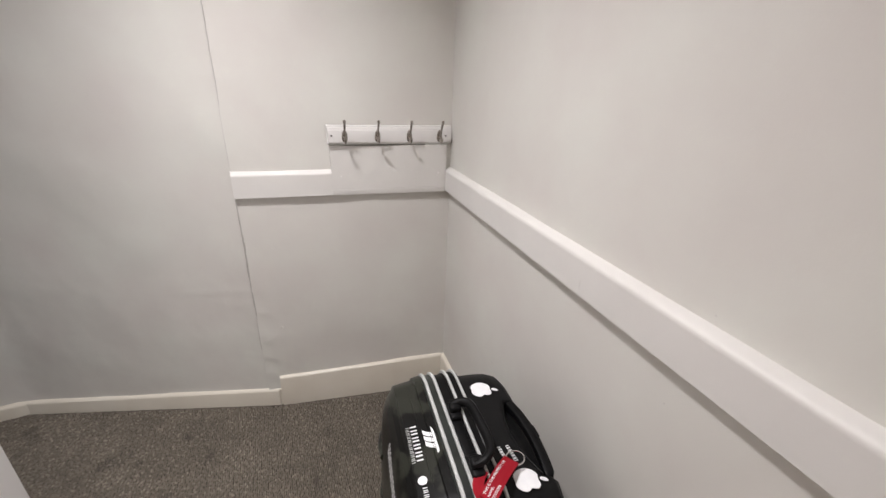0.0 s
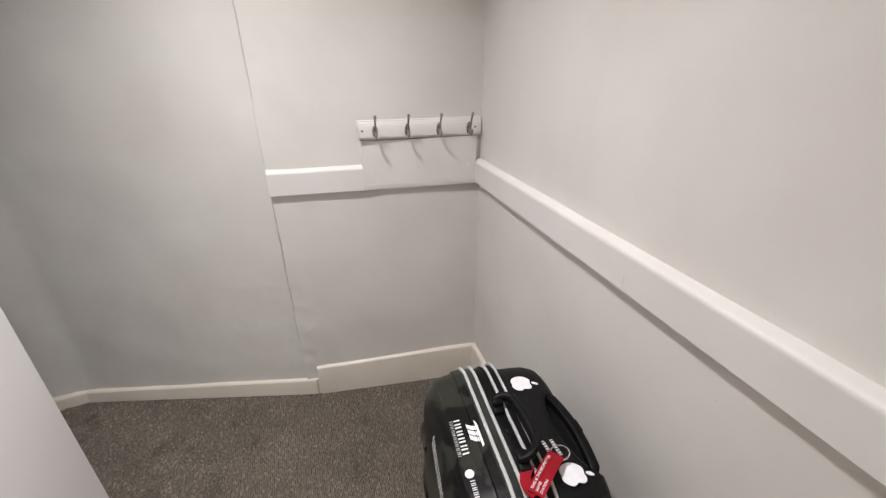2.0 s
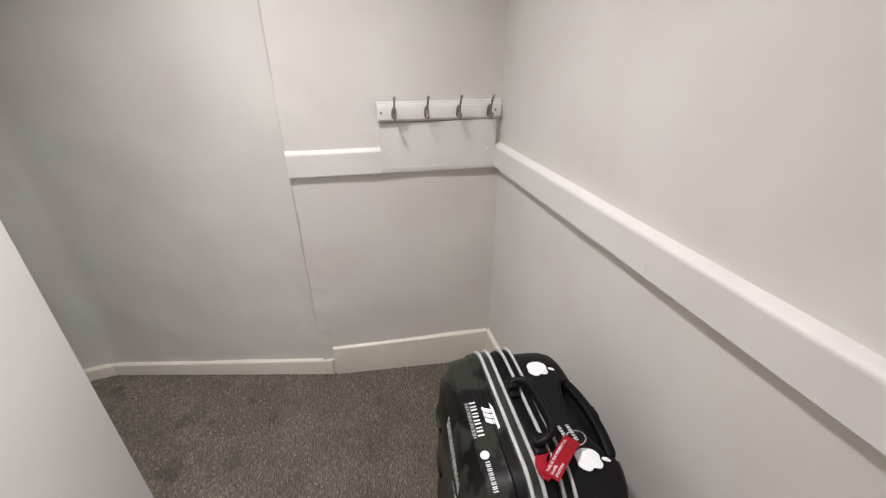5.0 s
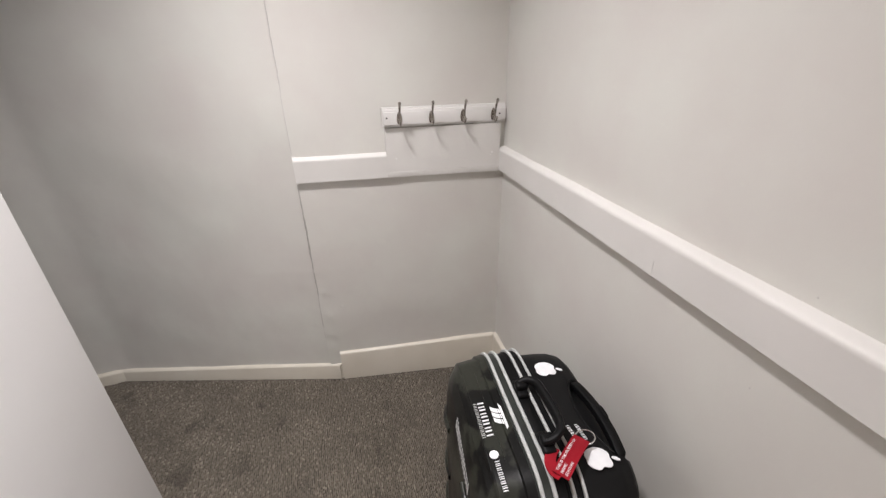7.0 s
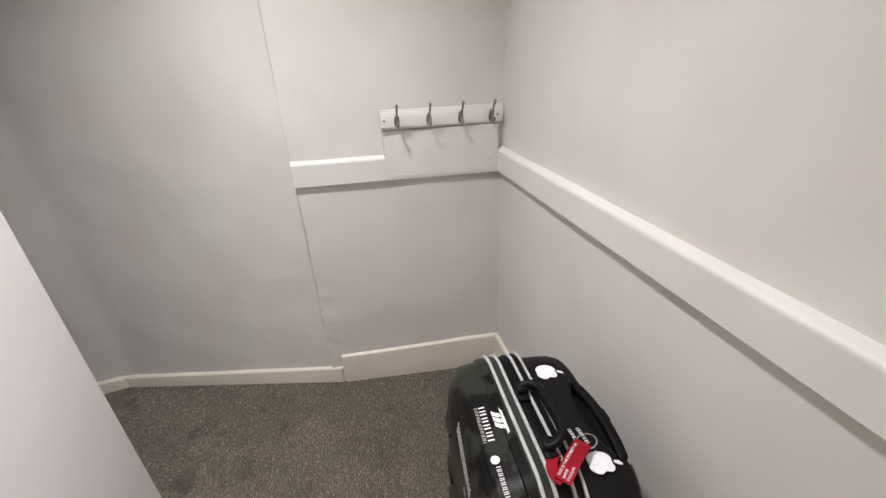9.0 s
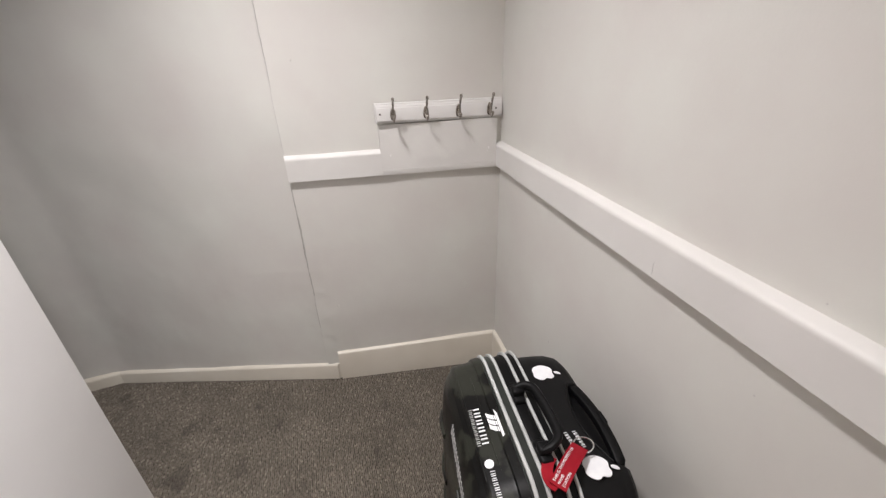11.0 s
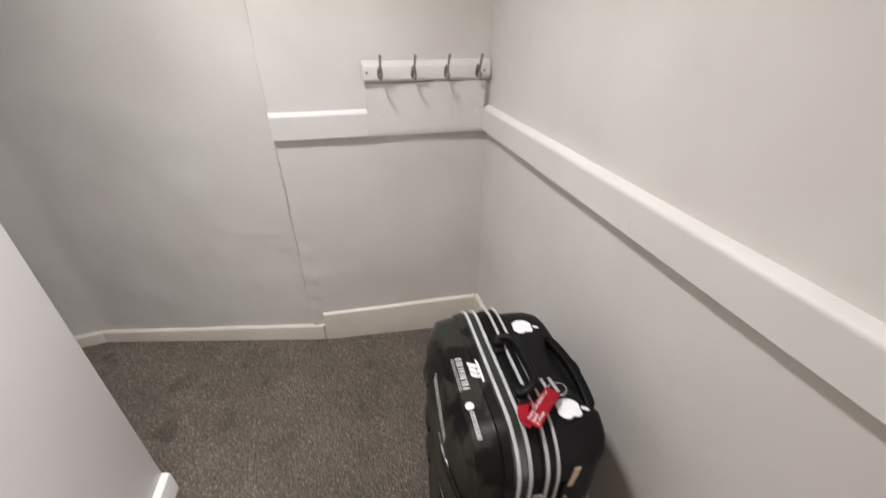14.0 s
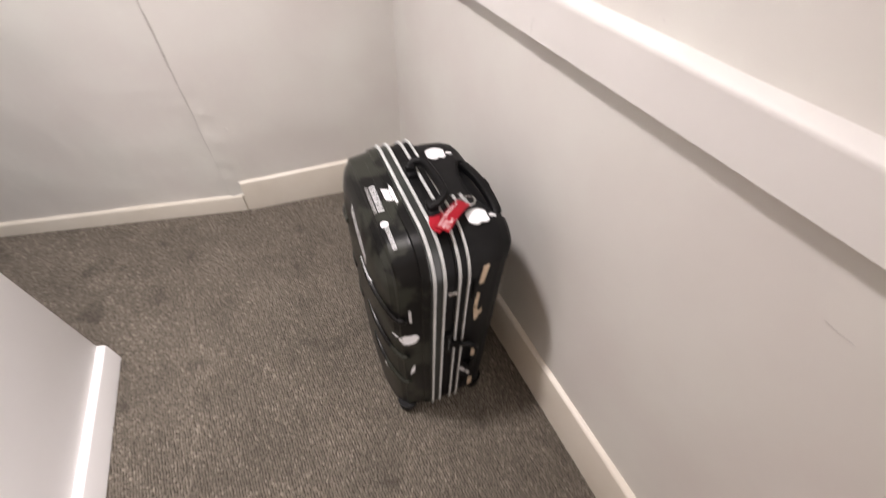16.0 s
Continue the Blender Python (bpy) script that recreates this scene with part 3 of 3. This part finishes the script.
def suitcase():
    case = tagged(new("suitcase"), "black hard-shell suitcase with grey piping and white stickers, standing on carpet", "suitcase")
    case.matrix_world = pose(CX, CY, 0, 0, 0, TURN)
    part("front_shell", loft(bmesh.new(), FRONT, cap1=True, rad=0.083), SHELL, case, "glossy smoky black shell", smooth=13)
    fine = [(u, inset(u)) for u in [0.045 + 0.0033 * k for k in range(34)]] + REAR[-2:]
    part("back_shell", loft(bmesh.new(), fine, cap1=True, rad=0.084, round_far=1.32, along=44, dent=pull_dent), BACK, case, "satin black shell")
    part("frame", loft(bmesh.new(), [(-0.0410, 0.004), (-0.0407, 0.0020), (-0.0105, 0.0020), (-0.010, 0.004)], True, True), FRAME, case, "dark greenish frame band")
    part("frame", loft(bmesh.new(), [(-0.0098, 0.008), (-0.0096, 0.0045), (0.010, 0.0045), (0.012, 0.0025), (0.0445, 0.0025), (0.0448, 0.004)], True, True), BLACK, case, "black frame band under the handle")
    for u, half in ((-0.0335, 0.0033), (-0.0125, 0.0033), (0.0190, 0.0030), (0.0385, 0.0026)):
        part("piping", hoop(bmesh.new(), u, half, 0.004, -0.0022), PIPING, case, "light grey rubber piping")

    # curved ribs that wrap from the front round both sides
    for z0 in (0.548, 0.388, 0.250):
        for side in (-1, 1):
            pts = []
            for k in range(26):
                t = k / 25
                if t < 0.45:
                    s = t / 0.45
                    y, u = side * (0.06 + s * (HV - 0.126 - 0.06)), -0.1430
                    z = z0 + 0.028 - 0.010 * s
                    p = Vector((u + 0.0025, y, z))
                else:
                    s = (t - 0.45) / 0.55
                    u = -0.1430 + 0.052 * s ** 0.9
                    p = Vector((u, side * (HV - inset(u) + 0.0015), z0 + 0.018 - 0.062 * math.sin(min(1.0, s * 1.25) * math.pi / 2) + 0.012 * max(0, s - 0.7) / 0.3))
                pts.append(p)
            part("rib", tube(bmesh.new(), smooth_path(pts[::2], 3), 0.0070, 10), SHELL, case)

    # raised welts along the top of the front shell
    for u, w in ((-0.0745, 0.0014), (-0.1022, 0.0022)):
        pts = [on_top(u, -(HV - 0.085) + k * (2 * HV - 0.17) / 12, -0.0045 if k in (0, 12) else -0.0006) for k in range(13)]
        part("welt", tube(bmesh.new(), pts, w, 8), SHELL, case)

    # carry handle, folded down over the piping
    handle = new("carry_handle")
    handle.parent = case
    part("base_plate", box(bmesh.new(), (-0.0085, -0.140, TOP - 0.008), (0.0115, 0.068, TOP + 0.0015), 0.003, 2), BLACK, handle)
    for y in (0.030, -0.100):
        bm = box(bmesh.new(), (-0.0095, y - 0.023, TOP - 0.006), (0.0145, y + 0.023, TOP + 0.011), 0.005, 3)
        part("foot", bm, BLACK, handle)
        bm = box(bmesh.new(), (-0.009, y - 0.011, TOP + 0.004), (0.016, y + 0.011, TOP + 0.023), 0.006, 3)
        part("hinge", bm, BLACK, handle)
    g = smooth_path([(0.000, 0.034, TOP + 0.016), (0.016, 0.033, TOP + 0.023), (0.030, 0.020, TOP + 0.026), (0.034, -0.005, TOP + 0.026), (0.036, -0.037, TOP + 0.026), (0.036, -0.068, TOP + 0.026), (0.031, -0.092, TOP + 0.026), (0.016, -0.104, TOP + 0.023), (0.000, -0.105, TOP + 0.016)], 5)
    part("grip", tube(bmesh.new(), g, [0.0084 + 0.0022 * math.sin(math.pi * k / (len(g) - 1)) for k in range(len(g))], 12, flat=0.8), BLACK, handle)

    # pull handle in its recess on the back shell
    pull = new("pull_handle")
    pull.parent = case
    lip = [on_top(0.0975 + 0.021 * (k / 14) ** 2, -0.042 + 0.088 * k / 14, 0.0002) for k in range(-14, 15)]
    part("lip", tube(bmesh.new(), lip, 0.0018, 8), BLACK, pull, "thin raised edge of the recess")
    bm, rows = bmesh.new(), []
    for k in range(-16, 17):
        t = k / 16
        wide, high = (0.0105, 0.0100) if abs(k) < 16 else (0.0070, 0.0070)
        c = Vector((0.1420 - 0.0095 * t * t, -0.044 + 0.090 * t, TOP - 0.0195 - 0.004 * t * t))
        rows.append([bm.verts.new(c + Vector((wide * math.copysign(abs(math.cos(a)) ** 0.6, math.cos(a)), 0, high * math.copysign(abs(math.sin(a)) ** 0.6, math.sin(a))))) for a in (2 * math.pi * (j + 0.5) / 12 for j in range(12))])
    for r0, r1 in zip(rows, rows[1:]):
        for j in range(12):
            bm.faces.new((r0[j], r0[(j + 1) % 12], r1[(j + 1) % 12], r1[j]))
    bm.faces.new(rows[0])
    bm.faces.new(rows[-1][::-1])
    part("bar", bm, BLACK, pull, "black moulded grip")
    part("button", box(bmesh.new(), (0.1450, -0.058, TOP - 0.0140), (0.1520, -0.030, TOP - 0.0085), 0.002, 2), BLACK, pull)

    # spinner wheels
    for u in (-0.101, 0.104):
        for y in (-(HV - 0.032), HV - 0.032):
            wheel = new("wheel")
            wheel.parent = case
            wheel.location = (u, y, 0)
            bm = bmesh.new()
            bmesh.ops.create_cone(bm, cap_ends=True, segments=18, radius1=0.025, radius2=0.029, depth=0.036)
            bmesh.ops.transform(bm, matrix=Matrix.Translation((0, 0, 0.034)), verts=bm.verts)
            part("housing", bm, BLACK, wheel)
            for s in (-0.009, 0.009):
                bm = bmesh.new()
                bmesh.ops.create_cone(bm, cap_ends=True, segments=22, radius1=0.0185, radius2=0.0185, depth=0.015)
                bmesh.ops.bevel(bm, geom=list(bm.edges), offset=0.002, segments=2, affect="EDGES")
                bmesh.ops.transform(bm, matrix=Matrix.Translation((s, 0, 0.0190)) @ Matrix.Rotation(radians(90), 4, "Y"), verts=bm.verts)
                part("tyre", bm, BLACK, wheel)

    # side latch, lock block and side handle
    part("catch", box(bmesh.new(), (-0.005, -HV - 0.003, 0.566), (0.014, -HV + 0.006, 0.575), 0.002, 2), STEEL, case, "small bright catch")
    lock = part("lock", box(bmesh.new(), (-0.010, -HV - 0.008, 0.335), (0.009, -HV + 0.006, 0.420), 0.004, 2), BLACK, case, "black combination lock")
    for k in range(3):
        bm = bmesh.new()
        bmesh.ops.create_cone(bm, cap_ends=True, segments=14, radius1=0.005, radius2=0.005, depth=0.004)
        bmesh.ops.transform(bm, matrix=Matrix.Translation((0, -HV - 0.0075, 0.365 + 0.016 * k)) @ Matrix.Rotation(radians(90), 4, "Y"), verts=bm.verts)
        part("dial", bm, FRAME, lock)
    side = new("side_handle")
    side.parent = case
    for u, z in ((0.010, 0.366), (0.062, 0.218)):
        part("foot", box(bmesh.new(), (u - 0.010, -HV - 0.009, z - 0.012), (u + 0.014, -HV + 0.008, z + 0.012), 0.005, 2), BLACK, side)
    g = smooth_path([(0.012, -HV - 0.006, 0.366), (0.032, -HV - 0.014, 0.374), (0.056, -HV - 0.018, 0.364), (0.071, -HV - 0.019, 0.336), (0.074, -HV - 0.017, 0.285), (0.070, -HV - 0.012, 0.240), (0.066, -HV - 0.006, 0.218)], 5)
    part("grip", tube(bmesh.new(), g, 0.0075, 10, flat=0.7), BLACK, side)
    for z in (0.085, 0.540):
        part("corner_guard", box(bmesh.new(), (0.052, -HV + 0.002, z - 0.02), (0.064, -HV + 0.010, z + 0.045), 0.003, 2), BLACK, case)

    # stickers on top of the back shell
    fruit_sticker(case, (0.083, 0.086), on_top, 0.0235, -0.12)
    fruit_sticker(case, (0.084, -0.137), on_top, 0.0235, -0.12)
    bm = letter_bars(bmesh.new(), on_top, (0.058, -0.064), (0.12, -1), (0.9, 0.1), 5, 0.0058, 0.0048, 0.0076, 3)
    letter_bars(bm, on_top, (0.075, -0.064), (0.12, -1), (0.9, 0.1), 6, 0.0058, 0.0048, 0.0076, 4)
    part("print", bm, WHITE, case, "small white print on the shell")
    # logo and word on the front shell
    bm = bmesh.new()
    for k in range(3):
        y = 0.004 - 0.0130 * k
        patch(bm, [(-0.0690, y + 0.007), (-0.0690, y - 0.003), (-0.0535, y - 0.016), (-0.0535, y - 0.006)], on_top, 2)
    patch(bm, [(-0.0525, 0.013), (-0.0525, -0.050), (-0.0480, -0.046), (-0.0480, 0.002)], on_top, 4)
    part("logo", bm, WHITE, case, "white slanted bar logo")
    bm = letter_bars(bmesh.new(), on_top, (-0.0905, 0.026), (-0.02, -1), (0.98, -0.02), 5, 0.0166, 0.0122, 0.0128, 7)
    part("print", bm, WHITE, case, "row of white printed bars")
    bm = letter_bars(bmesh.new(), on_top, (-0.0995, 0.026), (-0.02, -1), (0.98, -0.02), 10, 0.0082, 0.0060, 0.0068, 8, 0.16)
    part("print", bm, GREYPRINT, case, "thin worn row of printed bars")
    bm = disc(bmesh.new(), (-0.0905, -0.091), on_top, lambda t: 0.0082)
    part("badge", bm, WHITE, case, "round white badge")
    bm = letter_bars(bmesh.new(), on_top, (-0.0935, -0.104), (-0.02, -1), (0.98, -0.02), 7, 0.0080, 0.0060, 0.0085, 9, 0.18)
    part("print", bm, WHITE, case, "row of white printed bars")
    bm = bmesh.new()
    rnd = random.Random(5)
    for k in range(15):
        y = 0.036 - 0.0088 * k
        z = 0.642 - 0.0020 * k
        w = 0.0036 * rnd.uniform(0.8, 1.2)
        patch(bm, [(y, z), (y - w, z), (y - w - 0.006, z - 0.020), (y - 0.006, z - 0.020)], on_shoulder, 2)
    part("print", bm, GREYPRINT, case, "row of worn white printed bars")
    # stickers on the side
    fruit_sticker(case, (-0.088, 0.433), on_side, 0.0215, 2.75)
    for name, mat, c, label in (
            ("label", GREYPRINT, [(-0.087, 0.548), (-0.081, 0.548), (-0.080, 0.505), (-0.086, 0.505)], "narrow worn label"),
            ("sticker", WHITE, [(-0.087, 0.288), (-0.078, 0.302), (-0.080, 0.270), (-0.092, 0.256)], "torn white sticker"),
            ("tape", TAPE, [(0.073, 0.628), (0.087, 0.628), (0.085, 0.574), (0.071, 0.574)], "strip of beige tape"),
            ("tape", TAPE, [(0.068, 0.540), (0.080, 0.540), (0.078, 0.491), (0.066, 0.491)], "strip of beige tape"),
            ("tape", TAPE, [(0.066, 0.486), (0.079, 0.482), (0.086, 0.446), (0.073, 0.432)], "torn piece of beige tape"),
            ("tape", TAPE, [(0.083, 0.468), (0.096, 0.476), (0.095, 0.458), (0.084, 0.452)], "small torn piece of beige tape"),
            ("tape", TAPE, [(0.082, 0.286), (0.097, 0.286), (0.096, 0.249), (0.082, 0.249)], "piece of beige tape"),
            ("tape", TAPE, [(0.088, 0.104), (0.106, 0.104), (0.104, 0.056), (0.087, 0.056)], "piece of beige tape"),
            ("sticker", GREYPRINT, [(0.048, 0.209), (0.070, 0.179), (0.066, 0.160), (0.045, 0.190)], "torn grey sticker"),
            ("sticker", GREYPRINT, [(0.074, 0.169), (0.090, 0.149), (0.087, 0.130), (0.072, 0.152)], "torn grey sticker")):
        part(name, patch(bmesh.new(), c, on_side, 2), mat, case, label)

    # stickers on the front, close to the edge
    def on_front(y, z, lift):
        want = HV - abs(y)
        u = min((-0.100 - k * 0.0005 for k in range(87)), key=lambda v: abs(inset(v) - want))
        return Vector((u - lift * 0.8, y - lift * 0.6, z))
    for c in ([(-0.104, 0.566), (-0.124, 0.570), (-0.126, 0.548), (-0.108, 0.542)], [(-0.116, 0.236), (-0.127, 0.240), (-0.131, 0.192), (-0.122, 0.188)]):
        part("sticker", patch(bmesh.new(), c, on_front, 3), WHITE, case, "torn white sticker on the front")
    return case


case = suitcase()


# ---- red fabric tag on a split ring, hanging over the top of the case ----
def ribbon(bm, pts, sides, wide, thick=0.0016):
    """A flat strap through pts, spread along sides, with thickness."""
    pts = [Vector(p) for p in pts]
    rows = []
    for i, p in enumerate(pts):
        d = (pts[min(i + 1, len(pts) - 1)] - pts[max(i - 1, 0)]).normalized()
        s = (Vector(sides) - d * Vector(sides).dot(d)).normalized()
        n = d.cross(s)
        rows.append([bm.verts.new(p + s * a * wide / 2 + n * b * thick / 2) for a, b in ((-1, 1), (1, 1), (1, -1), (-1, -1))])
    for r0, r1 in zip(rows, rows[1:]):
        for j in range(4):
            bm.faces.new((r0[j], r0[(j + 1) % 4], r1[(j + 1) % 4], r1[j]))
    bm.faces.new(rows[0])
    bm.faces.new(rows[-1][::-1])
    return bm


def words(text, size, m, parent, mat, bow=None):
    cu = bpy.data.curves.new("lettering", "FONT")
    cu.body, cu.size, cu.extrude = text, size, 0.0002
    tmp = new("lettering", cu)
    dg = bpy.context.evaluated_depsgraph_get()
    me = bpy.data.meshes.new_from_object(tmp.evaluated_get(dg))
    bpy.data.objects.remove(tmp)
    bpy.data.curves.remove(cu)
    if bow:
        for v in me.vertices:
            v.co.z += bow(v.co.x)
    me.materials.clear()
    me.materials.append(mat)
    ob = new("lettering", me)
    ob.parent = parent
    ob.matrix_basis = m
    return ob


def luggage_tag():
    tag = tagged(new("luggage_tag"), "red fabric luggage tag with white lettering on a steel ring", "luggage tag")
    tag.matrix_world = pose(CX, CY, 0, 0, 0, TURN)
    a, b = Vector((0.068, -0.104, TOP + 0.006)), Vector((-0.004, -0.168, TOP + 0.016))
    way = (b - a).normalized()
    side = Vector((way.y, -way.x, 0)).normalized()
    bend = [a.lerp(b, t) + Vector((0, 0, 0.007 * math.sin(math.pi * t))) for t in (k / 10 for k in range(11))]
    part("strap", ribbon(bmesh.new(), bend, side, 0.028, 0.0022), RED, tag, "upper red strap with lettering")
    under = smooth_path([(-0.002, -0.168, TOP + 0.014), (-0.008, -0.156, TOP + 0.010), (-0.008, -0.140, TOP + 0.008), (0.000, -0.124, TOP + 0.007), (0.012, -0.112, TOP + 0.006)], 4)
    part("strap", ribbon(bmesh.new(), under, (1, 0.25, 0), 0.019, 0.0018), RED, tag, "folded under strap")
    ring = [(0.077 + 0.0165 * math.cos(t), -0.100 + 0.0165 * math.sin(t), TOP + 0.003 + 0.004 * math.sin(t + 2.4)) for t in (2 * math.pi * k / 30 for k in range(30))]
    part("ring", tube(bmesh.new(), ring, 0.0014, 8, closed=True), STEEL, tag, "bright steel split ring")
    # lettering runs from the folded end towards the ring
    x = -way
    x = Vector((x.x, x.y, x.z)).normalized()
    y = Vector((-x.y, x.x, 0)).normalized()
    z = x.cross(y)
    basis = Matrix((x, y, z)).transposed().to_4x4()
    for k, (text, size) in enumerate((("THIS IS THE PROPERTY OF:", 0.0066), ("NAME:", 0.0062), ("STATION:", 0.0062))):
        at = bend[10] + x * 0.004 + y * (0.0060 - 0.0078 * k) + z * 0.0016
        words(text, size, Matrix.Translation(at) @ basis, tag, WHITE, lambda d: 0.007 * math.sin(math.pi * max(0.0, min(1.0, 1 - (d + 0.004) / (b - a).length))))
    return tag


luggage_tag()


# ---- carpet pile: rows of small loops over the part of the floor in view ----
def carpet_pile():
    rng = np.random.default_rng(4)
    step, lean_in_plan = 0.0081, 0.62
    ii, jj = np.meshgrid(np.arange(-330, 331), np.arange(-370, 371))
    ii = ii + 0.5 * (jj % 2)
    gx = -1.08 + step * (ii * math.cos(lean_in_plan) - 0.86 * jj * math.sin(lean_in_plan))
    gy = -0.82 + step * (ii * math.sin(lean_in_plan) + 0.86 * jj * math.cos(lean_in_plan))
    gx, gy = gx.ravel(), gy.ravel()
    inside = (gx > -2.15) & (gx < -0.012) & (gy > -1.95) & (gy < 0.31)
    gx, gy = gx[inside], gy[inside]
    edge = np.where(gx > SEAM, BACK_Y + BACK_S * gx, np.where(gx > -1.70, 0.0875 - 0.2365 * (gx - SEAM), 0.311 + 0.19 * (gx + 1.70))) - 0.020
    keep = (gy < edge) & ((gx > PX + 0.024 + PS * (gy - PY)) | (gy > PY + 0.006)) & ~((gx > -0.03) & (gy < -1.75))
    gx, gy = gx[keep], gy[keep]
    n = len(gx)
    gx = gx + rng.normal(0, step * 0.09, n)
    gy = gy + rng.normal(0, step * 0.09, n)
    turn = rng.normal(lean_in_plan + 0.6, 0.14, n)
    long, wide, tall = rng.uniform(0.0041, 0.0050, n), rng.uniform(0.0025, 0.0033, n), rng.uniform(0.0042, 0.0074, n)
    lean = rng.normal(0, 0.0012, (n, 2))
    base = []
    for ring, (r, h) in enumerate(((1.0, -0.25), (0.86, 0.55))):
        for k in range(6):
            t = 2 * math.pi * (k + 0.5 * ring) / 6
            base.append((r * math.cos(t), r * math.sin(t), h))
    base.append((0, 0, 1.0))
    base = np.array(base)
    c, s = np.cos(turn), np.sin(turn)
    lx, ly = base[None, :, 0] * long[:, None], base[None, :, 1] * wide[:, None]
    co = np.empty((n, len(base), 3))
    up = np.clip(base[:, 2], 0, 1)
    co[:, :, 0] = gx[:, None] + lx * c[:, None] - ly * s[:, None] + lean[:, :1] * up
    co[:, :, 1] = gy[:, None] + lx * s[:, None] + ly * c[:, None] + lean[:, 1:] * up
    co[:, :, 2] = base[None, :, 2] * tall[:, None] + 0.0005
    tri = []
    for k in range(6):
        j = (k + 1) % 6
        tri += [(k, j, 6 + k), (j, 6 + j, 6 + k), (6 + k, 6 + j, 12)]
    tri = np.array(tri)
    idx = (tri[None] + (np.arange(n) * len(base))[:, None, None]).reshape(-1)
    me = bpy.data.meshes.new("carpet_pile")
    me.vertices.add(n * len(base))
    me.vertices.foreach_set("co", co.reshape(-1))
    me.loops.add(len(idx))
    me.loops.foreach_set("vertex_index", idx.astype(np.int32))
    me.polygons.add(len(idx) // 3)
    me.polygons.foreach_set("loop_start", np.arange(0, len(idx), 3, dtype=np.int32))
    me.polygons.foreach_set("use_smooth", np.ones(len(idx) // 3, dtype=bool))
    me.update()
    me.validate()
    me.materials.append(CARPET)
    return tagged(new("carpet_pile", me), "dark grey-brown looped wool carpet pile with pale flecks", "carpet", kind="stuff")


carpet_pile()
